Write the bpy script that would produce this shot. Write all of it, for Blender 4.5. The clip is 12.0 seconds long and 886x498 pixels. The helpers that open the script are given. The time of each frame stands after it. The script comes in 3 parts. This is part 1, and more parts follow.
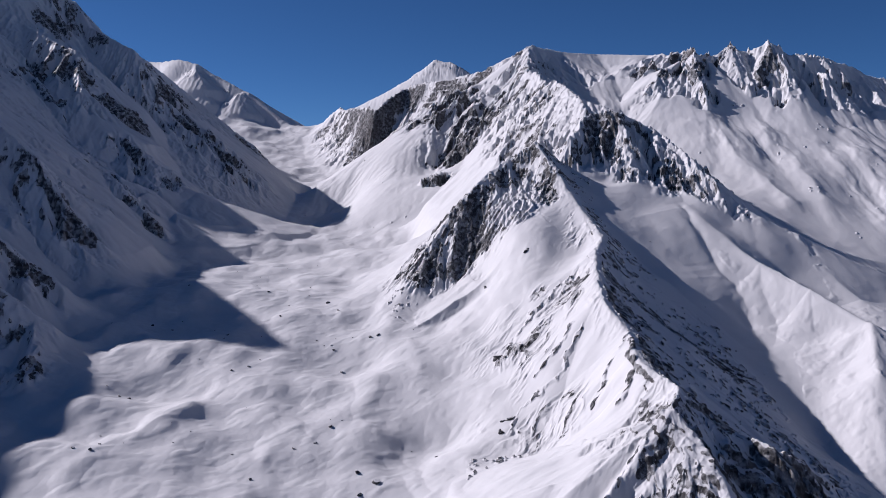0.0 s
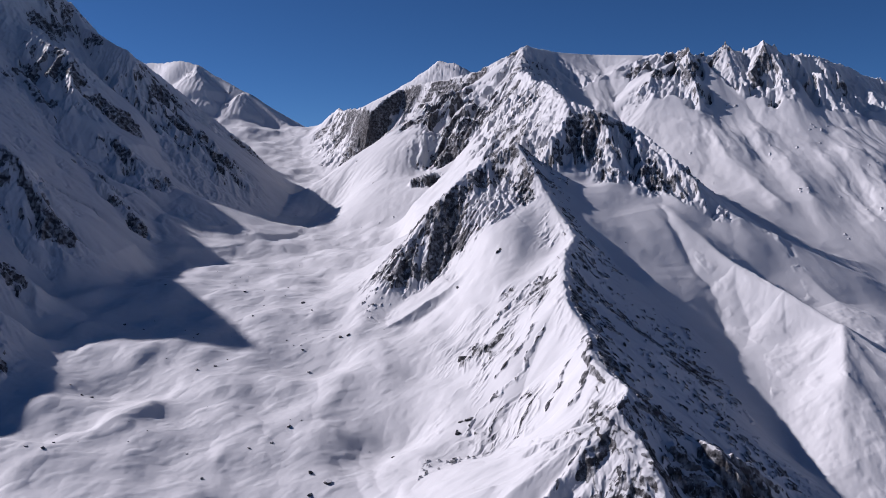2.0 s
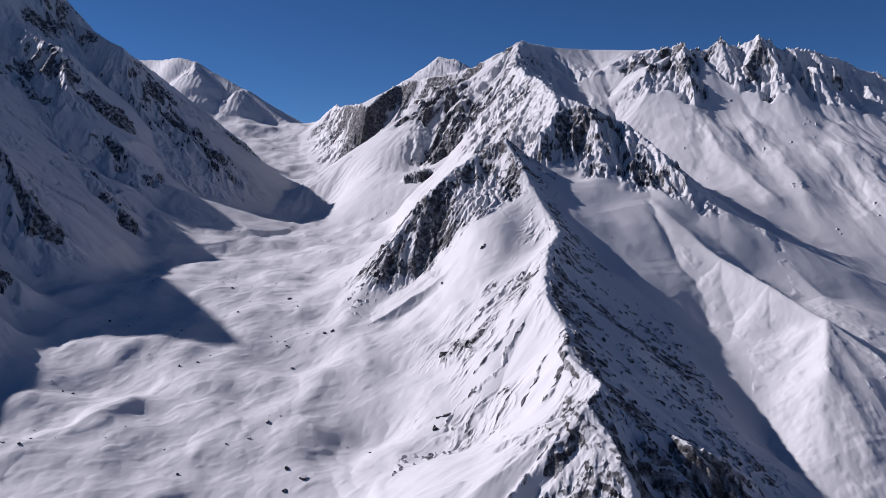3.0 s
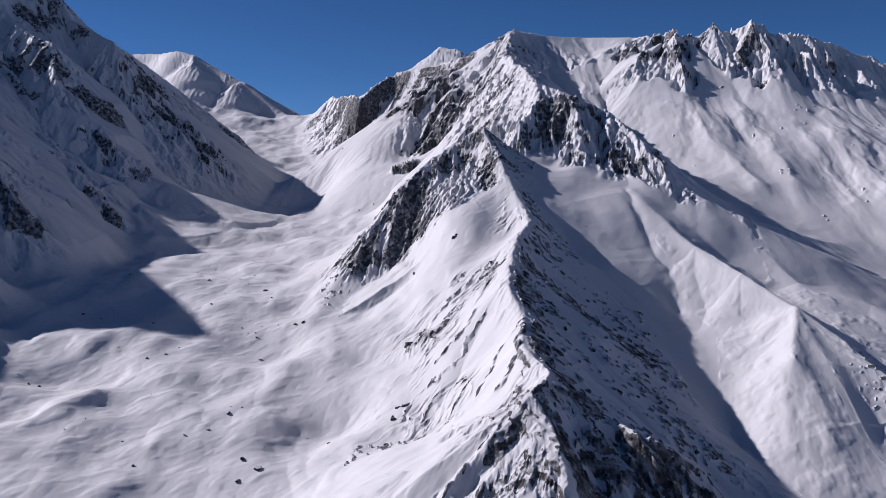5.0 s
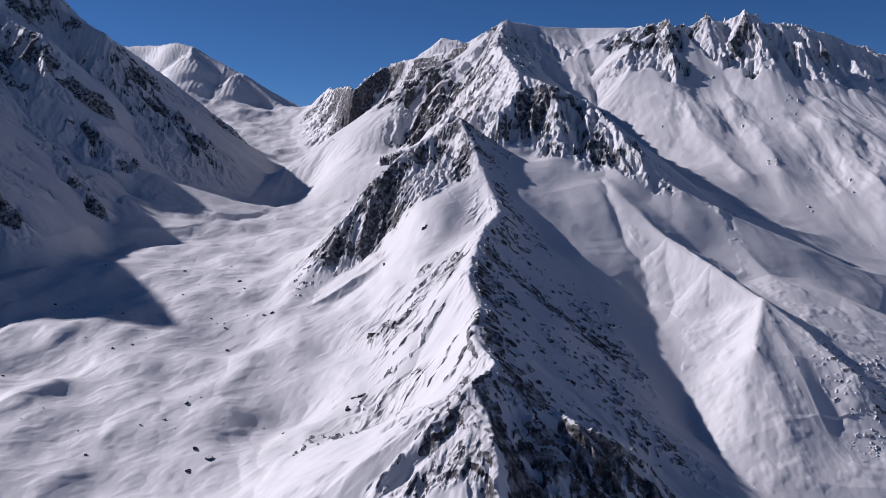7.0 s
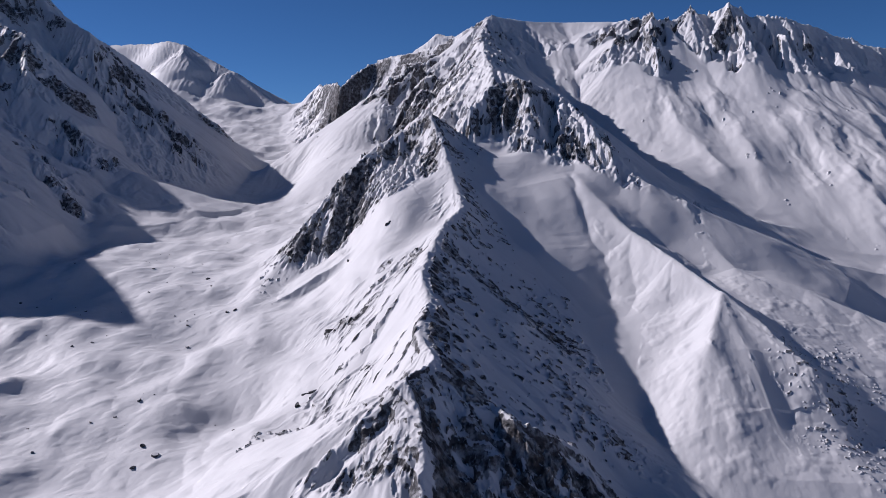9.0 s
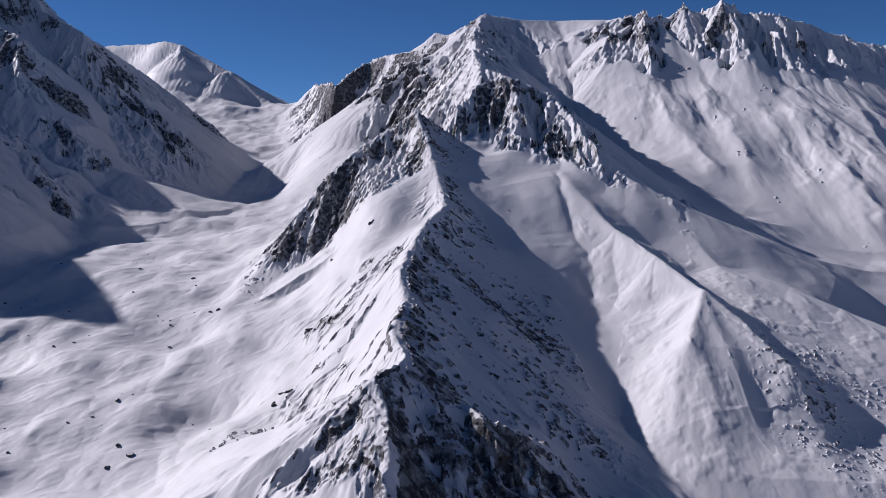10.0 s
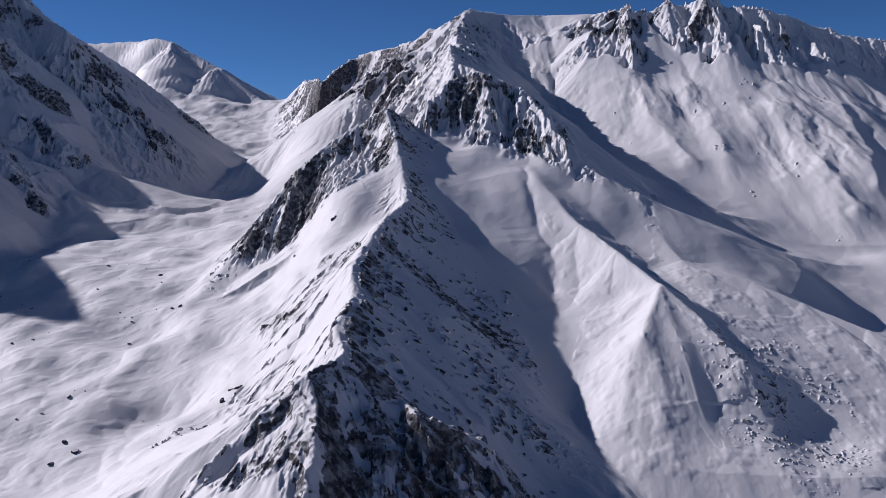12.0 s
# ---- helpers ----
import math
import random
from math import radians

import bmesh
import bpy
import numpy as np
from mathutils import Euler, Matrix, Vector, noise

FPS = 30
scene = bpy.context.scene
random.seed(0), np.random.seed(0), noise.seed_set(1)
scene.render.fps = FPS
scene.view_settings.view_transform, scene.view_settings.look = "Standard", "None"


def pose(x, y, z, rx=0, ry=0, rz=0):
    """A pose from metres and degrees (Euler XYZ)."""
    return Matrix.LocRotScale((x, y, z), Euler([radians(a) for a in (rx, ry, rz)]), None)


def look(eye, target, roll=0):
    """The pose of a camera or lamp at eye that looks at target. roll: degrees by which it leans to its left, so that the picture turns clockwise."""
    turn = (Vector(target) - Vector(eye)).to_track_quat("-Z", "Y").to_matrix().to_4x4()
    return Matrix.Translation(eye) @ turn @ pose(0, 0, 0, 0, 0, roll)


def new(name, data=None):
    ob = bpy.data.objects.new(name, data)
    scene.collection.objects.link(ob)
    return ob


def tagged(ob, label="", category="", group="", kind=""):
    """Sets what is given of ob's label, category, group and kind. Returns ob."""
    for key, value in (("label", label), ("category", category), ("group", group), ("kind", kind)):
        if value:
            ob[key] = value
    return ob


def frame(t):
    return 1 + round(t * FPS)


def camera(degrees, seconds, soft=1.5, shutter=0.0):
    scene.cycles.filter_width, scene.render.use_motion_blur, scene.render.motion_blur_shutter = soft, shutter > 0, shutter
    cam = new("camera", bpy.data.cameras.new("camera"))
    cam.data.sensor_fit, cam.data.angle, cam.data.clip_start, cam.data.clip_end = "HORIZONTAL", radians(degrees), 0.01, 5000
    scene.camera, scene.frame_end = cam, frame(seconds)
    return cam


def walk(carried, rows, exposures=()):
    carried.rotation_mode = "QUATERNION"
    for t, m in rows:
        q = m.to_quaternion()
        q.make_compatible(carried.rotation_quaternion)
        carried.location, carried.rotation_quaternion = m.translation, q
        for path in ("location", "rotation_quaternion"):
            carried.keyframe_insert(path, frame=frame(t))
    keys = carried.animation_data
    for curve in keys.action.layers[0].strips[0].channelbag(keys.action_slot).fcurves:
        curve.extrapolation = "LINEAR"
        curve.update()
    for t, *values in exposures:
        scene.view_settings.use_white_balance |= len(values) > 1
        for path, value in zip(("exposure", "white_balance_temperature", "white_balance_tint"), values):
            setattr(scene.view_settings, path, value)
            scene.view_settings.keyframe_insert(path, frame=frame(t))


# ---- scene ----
cam = camera(58.0, 12.0, soft=0.6)
METRES, EYE, TILT, LEAN, TURN = 300.0, 300.0, -5.0, 0.0, 0.0
ROWS = [
    (0.0, 0.0, 0.0, 0.0, 0.0, 0.0, -0.0),
    (0.5, 0.0413, 0.0032, -0.0011, 0.26, 0.07, -0.07),
    (1.0, 0.083, 0.0055, -0.002, 0.49, 0.15, -0.12),
    (1.5, 0.1246, 0.0091, -0.0028, 0.67, 0.13, -0.14),
    (2.0, 0.1638, 0.0116, -0.0039, 0.83, 0.08, -0.12),
    (2.5, 0.2057, 0.0139, -0.0051, 0.99, -0.04, -0.07),
    (3.0, 0.2472, 0.0161, -0.0062, 1.17, -0.19, 0.03),
    (5.0, 0.4118, 0.0281, -0.0107, 1.98, -0.83, 0.58),
    (5.5, 0.4543, 0.0302, -0.0121, 2.22, -0.98, 0.62),
    (6.0, 0.4963, 0.0342, -0.0133, 2.42, -1.13, 0.58),
    (6.5, 0.5382, 0.0374, -0.0148, 2.6, -1.29, 0.55),
    (7.0, 0.5781, 0.0404, -0.0158, 2.73, -1.41, 0.55),
    (9.0, 0.7473, 0.0535, -0.0211, 3.08, -1.66, 0.98),
    (9.5, 0.7864, 0.057, -0.0224, 3.18, -1.7, 1.09),
    (10.0, 0.8293, 0.0614, -0.0242, 3.32, -1.72, 1.2),
    (10.5, 0.8721, 0.0662, -0.0258, 3.42, -1.75, 1.28),
    (11.0, 0.9138, 0.07, -0.0273, 3.51, -1.82, 1.33),
    (11.5, 0.9564, 0.0738, -0.0287, 3.58, -1.92, 1.4),
    (12.0, 0.9965, 0.0762, -0.0302, 3.58, -2.0, 1.46),
]
walk(cam, [(t, pose(0, 0, EYE, TILT, LEAN, TURN) @ pose(METRES * x, METRES * y, METRES * z, 90 + pitch, roll, yaw)) for t, x, y, z, yaw, pitch, roll in ROWS],
     exposures=[(0.0, 0.36, 4790, 9)])

# ---- light ----
SUN_FROM, SUN_HEIGHT = -66.0, 32.2      # degrees: compass from straight ahead (minus: to the left), height
world = bpy.data.worlds.new("world")
scene.world = world
world.use_nodes = True
sky = world.node_tree.nodes.new("ShaderNodeTexSky")
sky.sky_type, sky.sun_disc = "NISHITA", False
sky.sun_elevation, sky.sun_rotation = radians(SUN_HEIGHT), radians(SUN_FROM)
sky.altitude, sky.air_density, sky.dust_density, sky.ozone_density = 4000, 0.8, 0.0, 4.0
back = world.node_tree.nodes["Background"]
back.inputs["Strength"].default_value = 0.0342
world.node_tree.links.new(sky.outputs[0], back.inputs[0])
sun = new("sun", bpy.data.lights.new("sun", "SUN"))
sun.data.energy, sun.data.angle, sun.data.color = 4.8, radians(0.53), (1.0, 0.755, 0.59)
ch = math.cos(radians(SUN_HEIGHT))
sun.matrix_world = look((ch * math.sin(radians(SUN_FROM)) * 2000, ch * math.cos(radians(SUN_FROM)) * 2000, math.sin(radians(SUN_HEIGHT)) * 2000), (0, 0, 0))


# ---- materials ----
def shader(name):
    mat = bpy.data.materials.new(name)
    mat.use_nodes = True
    tree = mat.node_tree
    return mat, tree, tree.nodes["Principled BSDF"]


def node(tree, kind, **sets):
    n = tree.nodes.new(kind)
    for key, value in sets.items():
        if key in ("operation", "blend_type", "data_type", "attribute_name", "noise_dimensions", "noise_type", "feature", "normalize"):
            setattr(n, key, value)
        else:
            n.inputs[key.replace("_", " ")].default_value = value
    return n


def maths(tree, op, a, b=None, c=None, clamp=False):
    n = tree.nodes.new("ShaderNodeMath")
    n.operation, n.use_clamp = op, clamp
    for k, v in enumerate((a, b, c)):
        if v is None:
            continue
        if isinstance(v, (int, float)):
            n.inputs[k].default_value = v
        else:
            tree.links.new(v, n.inputs[k])
    return n.outputs[0]


def smooth(tree, value, low, high):
    n = tree.nodes.new("ShaderNodeMapRange")
    n.interpolation_type = "SMOOTHSTEP"
    for k, v in ((0, value), (1, low), (2, high)):
        if isinstance(v, (int, float)):
            n.inputs[k].default_value = v
        else:
            tree.links.new(v, n.inputs[k])
    return n.outputs[0]


def noise_of(tree, where, size, detail=4.0, rough=0.55, stretch=(1, 1, 1), ridge=False):
    m = tree.nodes.new("ShaderNodeMapping")
    m.inputs["Scale"].default_value = [s / size for s in stretch]
    tree.links.new(where, m.inputs[0])
    n = tree.nodes.new("ShaderNodeTexNoise")
    if ridge:
        n.noise_type = "RIDGED_MULTIFRACTAL"
    n.inputs["Scale"].default_value, n.inputs["Detail"].default_value, n.inputs["Roughness"].default_value = 1.0, detail, rough
    tree.links.new(m.outputs[0], n.inputs[0])
    return n.outputs[0]


def mixed(tree, factor, a, b):
    n = tree.nodes.new("ShaderNodeMix")
    n.data_type = "RGBA"
    for k, v in ((0, factor), (6, a), (7, b)):
        if isinstance(v, (int, float)):
            n.inputs[k].default_value = v
        elif isinstance(v, tuple):
            n.inputs[k].default_value = (*v, 1)
        else:
            tree.links.new(v, n.inputs[k])
    return n.outputs[2]


def mountain_material():
    """Snow that lies where the ground is not too steep, and bare rock where it cannot hold."""
    mat, tree, bsdf = shader("snow_and_rock")
    geo = tree.nodes.new("ShaderNodeNewGeometry")
    where = tree.nodes.new("ShaderNodeTexCoord").outputs["Object"]
    rocky = node(tree, "ShaderNodeAttribute", attribute_name="rock").outputs["Fac"]
    split = tree.nodes.new("ShaderNodeSeparateXYZ")
    tree.links.new(geo.outputs["Normal"], split.inputs[0])
    up = split.outputs[2]
    patches = noise_of(tree, where, 26, 7, 0.6)
    streaks = noise_of(tree, where, 3.2, 6, 0.65, (1, 1, 0.5))
    grit = noise_of(tree, where, 1.3, 4, 0.7)
    limit = maths(tree, "MULTIPLY_ADD", rocky, 0.74, 0.08)
    limit = maths(tree, "ADD", limit, maths(tree, "MULTIPLY_ADD", patches, 0.45, -0.225))
    limit = maths(tree, "ADD", limit, maths(tree, "MULTIPLY_ADD", streaks, 0.3, -0.15))
    limit = maths(tree, "ADD", limit, maths(tree, "MULTIPLY_ADD", grit, 0.16, -0.08))
    bare = maths(tree, "SUBTRACT", 1.0, smooth(tree, up, maths(tree, "SUBTRACT", limit, 0.03), maths(tree, "ADD", limit, 0.03)))
    bare = maths(tree, "MULTIPLY", bare, smooth(tree, rocky, 0.03, 0.2))
    # rock: layered brown-grey stone with lighter faces
    layers = noise_of(tree, where, 5, 5, 0.65, (0.25, 0.25, 1.6))
    stain = noise_of(tree, where, 60, 4, 0.5)
    stone = mixed(tree, smooth(tree, layers, 0.3, 0.72), (0.02, 0.021, 0.025), (0.12, 0.12, 0.127))
    stone = mixed(tree, smooth(tree, stain, 0.42, 0.68), stone, mixed(tree, layers, (0.026, 0.024, 0.026), (0.11, 0.103, 0.104)))
    dust = noise_of(tree, where, 7.0, 6, 0.62, (1, 1, 0.6))
    stone = mixed(tree, maths(tree, "MULTIPLY", smooth(tree, dust, 0.42, 0.62), maths(tree, "MULTIPLY_ADD", smooth(tree, up, 0.1, 0.7), 0.62, 0.0)), stone, (0.70, 0.70, 0.71))
    # snow: faintly warm and cool drifts
    drift = noise_of(tree, where, 45, 5, 0.5)
    snow = mixed(tree, drift, (0.555, 0.555, 0.565), (0.625, 0.62, 0.62))
    tree.links.new(mixed(tree, bare, snow, stone), bsdf.inputs["Base Color"])
    tree.links.new(maths(tree, "MULTIPLY_ADD", bare, 0.25, 0.6), bsdf.inputs["Roughness"])
    bsdf.inputs["Specular IOR Level"].default_value = 0.25
    # relief: crusted, wind-worked snow; broken rock
    crust = noise_of(tree, where, 14, 6, 0.55)
    chips = noise_of(tree, where, 4.5, 6, 0.7, (1, 1, 1.5))
    rise = maths(tree, "MULTIPLY", chips, maths(tree, "MULTIPLY", maths(tree, "MULTIPLY_ADD", bare, 0.9, 0.1), maths(tree, "MULTIPLY", rocky, 8.5)))
    rise = maths(tree, "ADD", rise, maths(tree, "MULTIPLY", crust, 0.2))
    fine = noise_of(tree, where, 3.2, 5, 0.62)
    rise = maths(tree, "ADD", rise, maths(tree, "MULTIPLY", fine, maths(tree, "MULTIPLY", smooth(tree, drift, 0.35, 0.65), 0.28)))
    bump = node(tree, "ShaderNodeBump", Strength=0.8, Distance=1.0)
    tree.links.new(rise, bump.inputs["Height"])
    tree.links.new(bump.outputs[0], bsdf.inputs["Normal"])
    return mat


MOUNTAIN = mountain_material()


# ---- fineness of the land's grid ----
FINE_COLUMNS = 1110
FINE_ROWS = ((560, 1330, 0.0013), (1330, 2050, 0.0024), (2050, 2600, 0.0013), (2600, 3700, 0.0026), (3700, 5100, 0.007))

# ---- shape of the land ----
PERM = np.random.RandomState(7).permutation(512)
GRAD = np.random.RandomState(8).uniform(0, 2 * np.pi, 512)
GX, GY = np.cos(GRAD), np.sin(GRAD)


def grain(x, y, seed=0):
    """Smooth gradient noise, about -0.7 to 0.7."""
    xi, yi = np.floor(x).astype(np.int64), np.floor(y).astype(np.int64)
    fx, fy = x - xi, y - yi
    ux, uy = fx * fx * fx * (fx * (fx * 6 - 15) + 10), fy * fy * fy * (fy * (fy * 6 - 15) + 10)

    def corner(a, b):
        k = PERM[(PERM[(xi + a + seed * 37) & 511] + yi + b) & 511]
        return GX[k] * (fx - a) + GY[k] * (fy - b)
    n0 = corner(0, 0) * (1 - ux) + corner(1, 0) * ux
    n1 = corner(0, 1) * (1 - ux) + corner(1, 1) * ux
    return n0 * (1 - uy) + n1 * uy


def fbm(x, y, size, octaves, seed=0, gain=0.5):
    total, amp = np.zeros_like(x), 1.0
    for k in range(octaves):
        total += amp * grain(x / size + 13.7 * k, y / size - 7.3 * k, seed + k)
        size, amp = size / 2.03, amp * gain
    return total


def ridged(x, y, size, octaves, seed=0, gain=0.5):
    """Sharp crests with rounded hollows, about 0 to 1.6."""
    total, amp, weight = np.zeros_like(x), 1.0, 1.0
    for k in range(octaves):
        n = 1 - np.minimum(1, 2.0 * np.abs(grain(x / size + 5.1 * k, y / size + 9.2 * k, seed + k)))
        n = n * n * weight
        total += amp * n
        weight = np.clip(n * 1.6, 0.15, 1)
        size, amp = size / 2.1, amp * gain
    return total


def step(a, b, x):
    t = np.clip((x - a) / (b - a), 0, 1)
    return t * t * (3 - 2 * t)


def smooth_max(a, b, k):
    h = np.clip(0.5 + 0.5 * (a - b) / k, 0, 1)
    return b + (a - b) * h + k * h * (1 - h)


# Crest lines: x, y, z, and the steepness (rise over run) at the crest to its left and right, seen along the line.
# far: the steepness of the foot slopes left and right; reach: metres over which the upper steepness fades into that of the foot.
CRESTS = {}
CRESTS["spur"] = dict(far=(0.54, 0.55), reach=(98, 85), line=[
        (82, 470, 52, 1.4, 1.7), (105, 513, 88, 1.4, 1.7), (137, 538, 116, 1.3, 1.5), (163, 564, 135, 1.3, 1.1), (183, 608, 137, 1.32, 0.88), (170, 655, 146, 1.23, 0.79), (170, 732, 160, 1.14, 0.79), (160, 802, 183, 1.05, 0.85), (167, 862, 198, 1.05, 0.92), (177, 922, 216, 1.05, 1.0), (195, 978, 230, 1.05, 1.05)] + [
        (185, 1069, 262, 1.05, 1.05), (173, 1110, 284, 1.15, 1.0), (159, 1165, 317, 1.3, 0.95), (140, 1236, 357, 1.4, 0.95), (152, 1300, 346, 1.4, 0.8), (172, 1400, 385, 1.4, 0.9), (208, 1490, 452, 1.4, 1.15)])
CRESTS["wedge"] = dict(far=(0.94, 0.9), reach=(47, 60), line=[
        (-50, 1050, 147, 1.1, 0.4), (-14, 1110, 218, 1.4, 0.9), (27, 1147, 273, 1.5, 1.2), (70, 1195, 312, 1.4, 1.1), (102, 1225, 333, 1.2, 1.0), (138, 1236, 355, 1.0, 1.0)])
CRESTS["nose"] = dict(far=(1.1, 0.52), reach=(40, 60), line=[
        (163, 564, 134, 1.0, 0.6), (172, 545, 125, 1.5, 0.7), (180, 520, 114, 1.8, 0.8), (186, 480, 90, 1.7, 0.8), (192, 430, 50, 1.5, 0.76)])
CRESTS["nose_spur"] = dict(far=(0.60, 0.60), reach=(50, 50), line=[
        (182, 610, 136, 0.8, 0.8), (207, 569, 110, 1.1, 1.1), (227, 540, 92, 1.1, 1.1), (246, 500, 60, 1.1, 1.1), (260, 450, 20, 1.1, 1.1)])
CRESTS["nose_rib"] = dict(far=(0.60, 0.60), reach=(65, 65), line=[
        (200, 640, 122, 1.0, 1.1), (220, 610, 106, 1.1, 1.3), (240, 572, 104, 1.1, 1.4), (285, 592, 80, 1.04, 1.32), (310, 560, 45, 1.04, 1.32), (330, 500, 0, 1.04, 1.32)])
CRESTS["buttress"] = dict(extent=250, far=(0.68, 0.94), reach=(43, 84), line=[
        (239, 2272, 668, 0.84, 1.0), (215, 2050, 575, 0.78, 1.0), (235, 1800, 505, 0.78, 1.0), (222, 1617, 492, 0.84, 1.0), (228, 1500, 470, 0.9, 1.0), (240, 1400, 438, 0.95, 1.0), (288, 1352, 414, 1.0, 1.0), (350, 1366, 390, 1.0, 1.0), (372, 1270, 347, 1.1, 1.05), (397, 1210, 310, 1.2, 1.0), (430, 1160, 262, 0.9, 0.9), (450, 1140, 245, 0.5, 0.85), (480, 1170, 230, 0.4, 0.75), (574, 1246, 205, 0.35, 0.72), (650, 1288, 180, 0.35, 0.7), (720, 1330, 152, 0.35, 0.6)])
CRESTS["rock_rib_a"] = dict(extent=70, far=(0.9, 0.9), reach=(40, 40), line=[
        (240, 1390, 437, 1.2, 1.1), (242, 1359, 416, 1.3, 1.2), (216, 1302, 379, 1.3, 1.3), (202, 1283, 365, 1.5, 1.5), (196, 1258, 325, 1.5, 1.5)])
CRESTS["rock_rib_b"] = dict(extent=70, far=(0.9, 0.9), reach=(40, 40), line=[
        (288, 1352, 414, 1.2, 1.2), (290, 1290, 368, 1.3, 1.3), (293, 1232, 323, 1.4, 1.4), (281, 1210, 292, 1.4, 1.4)])
CRESTS["rock_rib_c"] = dict(extent=70, far=(0.9, 0.9), reach=(40, 40), line=[
        (350, 1364, 390, 1.2, 1.2), (346, 1301, 366, 1.3, 1.3), (338, 1240, 316, 1.4, 1.4), (316, 1186, 272, 1.4, 1.4)])
CRESTS["rib"] = dict(far=(0.76, 0.76), reach=(63, 57), line=[
        (345, 1150, 250, 0.2, 0.22), (411, 1019, 193, 0.7, 0.86), (440, 950, 168, 0.8, 1.08), (478, 880, 138, 0.9, 1.08), (440, 795, 105, 0.8, 0.76), (430, 740, 45, 0.8, 0.86), (440, 660, -20, 0.8, 0.86)])
CRESTS["side_rib"] = dict(far=(0.77, 0.6), reach=(63, 65), line=[
        (478, 880, 138, 0.96, 0.9), (530, 780, 85, 0.85, 0.8), (580, 705, 20, 0.85, 0.68), (640, 620, -40, 0.85, 0.68)])
CRESTS["snow_front"] = dict(nearest=True, blend=20, far=(0.5, 0.5), reach=(60, 60), line=[
        (476, 872, 132, 0.45, 0.45), (478, 795, 98, 0.35, 0.32), (480, 735, 56, 0.4, 0.38), (492, 690, 18, 0.5, 0.5), (505, 640, -30, 0.6, 0.6)])
CRESTS["low_rib"] = dict(blend=16, far=(0.50, 0.50), reach=(60, 60), line=[
        (500, 1090, 188, 0.3, 0.3), (528, 1000, 147, 0.45, 0.4), (598, 962, 121, 0.5, 0.42), (640, 930, 106, 0.5, 0.42), (700, 893, 84, 0.5, 0.42), (800, 800, 30, 0.4, 0.4)])
CRESTS["head"] = dict(extent=140, far=(0.55, 0.30), reach=(107, 66), line=[
        (-382, 2985, 548, 0.68, 1.6), (-300, 2700, 535, 0.68, 2.4), (-205, 2445, 522, 2.8, 3.1), (-106, 2520, 580, 0.68, 2.6), (110, 2330, 608, 0.68, 1.6), (239, 2272, 668, 0.68, 1.4)])
CRESTS["wall"] = dict(extent=800, far=(0.60, 0.52), reach=(90, 245), line=[
        (239, 2272, 668, 0.8, 0.89), (330, 2340, 664, 0.8, 0.67), (450, 2380, 662, 0.8, 0.67), (590, 2330, 652, 0.8, 0.67), (640, 2200, 632, 0.8, 0.8), (655, 2108, 630, 0.8, 1.0), (700, 2125, 622, 0.8, 1.0), (745, 2114, 650, 0.8, 1.0), (790, 2108, 630, 0.8, 1.0), (835, 2086, 648, 0.8, 1.0), (872, 2070, 620, 0.8, 1.0), (908, 2050, 615, 0.8, 1.0), (1020, 2060, 590, 0.8, 1.0), (1170, 2100, 545, 0.8, 1.0), (1500, 2050, 470, 0.8, 1.0), (2200, 1900, 420, 0.8, 0.89)])
CRESTS["west"] = dict(extent=900, far=(0.64, 0.76), reach=(201, 84), line=[
        (-1350, -500, 480, 1.3, 1.4), (-1200, 300, 540, 1.3, 1.4), (-1180, 860, 630, 1.3, 1.3), (-1196, 1010, 670, 1.3, 1.3), (-1205, 1140, 700, 1.5, 1.5), (-1212, 1225, 662, 1.5, 1.4), (-1224, 1312, 772, 1.8, 1.7), (-1236, 1388, 850, 1.8, 1.7), (-1236, 1428, 842, 1.6, 1.6), (-1230, 1490, 768, 1.2, 1.3), (-1222, 1572, 726, 1.2, 1.3), (-1215, 1638, 788, 1.2, 1.3)] + [
        (-1210, 1700, 782, 1.2, 1.3), (-1203, 1752, 728, 1.2, 1.3), (-1195, 1806, 690, 1.2, 1.3), (-1186, 1845, 776, 1.2, 1.3), (-1180, 1888, 784, 1.2, 1.3), (-1165, 1935, 726, 1.2, 1.3), (-1148, 1990, 738, 1.2, 1.3), (-1110, 2080, 812, 1.2, 1.4), (-1085, 2155, 825, 1.2, 1.4), (-996, 2206, 780, 1.2, 1.37), (-927, 2150, 698, 1.2, 1.37), (-790, 2075, 628, 1.2, 1.37), (-722, 2300, 540, 1.2, 1.37), (-545, 2290, 400, 1.2, 1.13), (-440, 2200, 290, 0.73, 0.81)])
CRESTS["west_rib"] = dict(far=(1.1, 0.9), reach=(60, 60), line=[
        (-1150, 985, 560, 1.2, 0.9), (-940, 990, 465, 1.5, 1.0), (-850, 1010, 400, 1.6, 1.1), (-748, 1002, 335, 1.6, 1.2), (-690, 990, 300, 1.6, 1.2), (-612, 955, 265, 1.6, 1.2), (-540, 965, 232, 1.4, 1.1), (-487, 972, 192, 1.2, 1.0), (-462, 966, 158, 1.0, 0.9)])
CRESTS["west_rib_b"] = dict(extent=160, far=(0.75, 0.75), reach=(60, 60), line=[
        (-1040, 2010, 690, 1.2, 1.2), (-973, 1955, 650, 1.0, 1.0), (-863, 1905, 602, 1.0, 1.0), (-795, 1785, 505, 0.9, 0.9), (-700, 1718, 412, 0.9, 0.9), (-588, 1660, 332, 1.0, 1.0), (-545, 1653, 292, 1.1, 1.0), (-512, 1637, 260, 0.9, 0.9)])
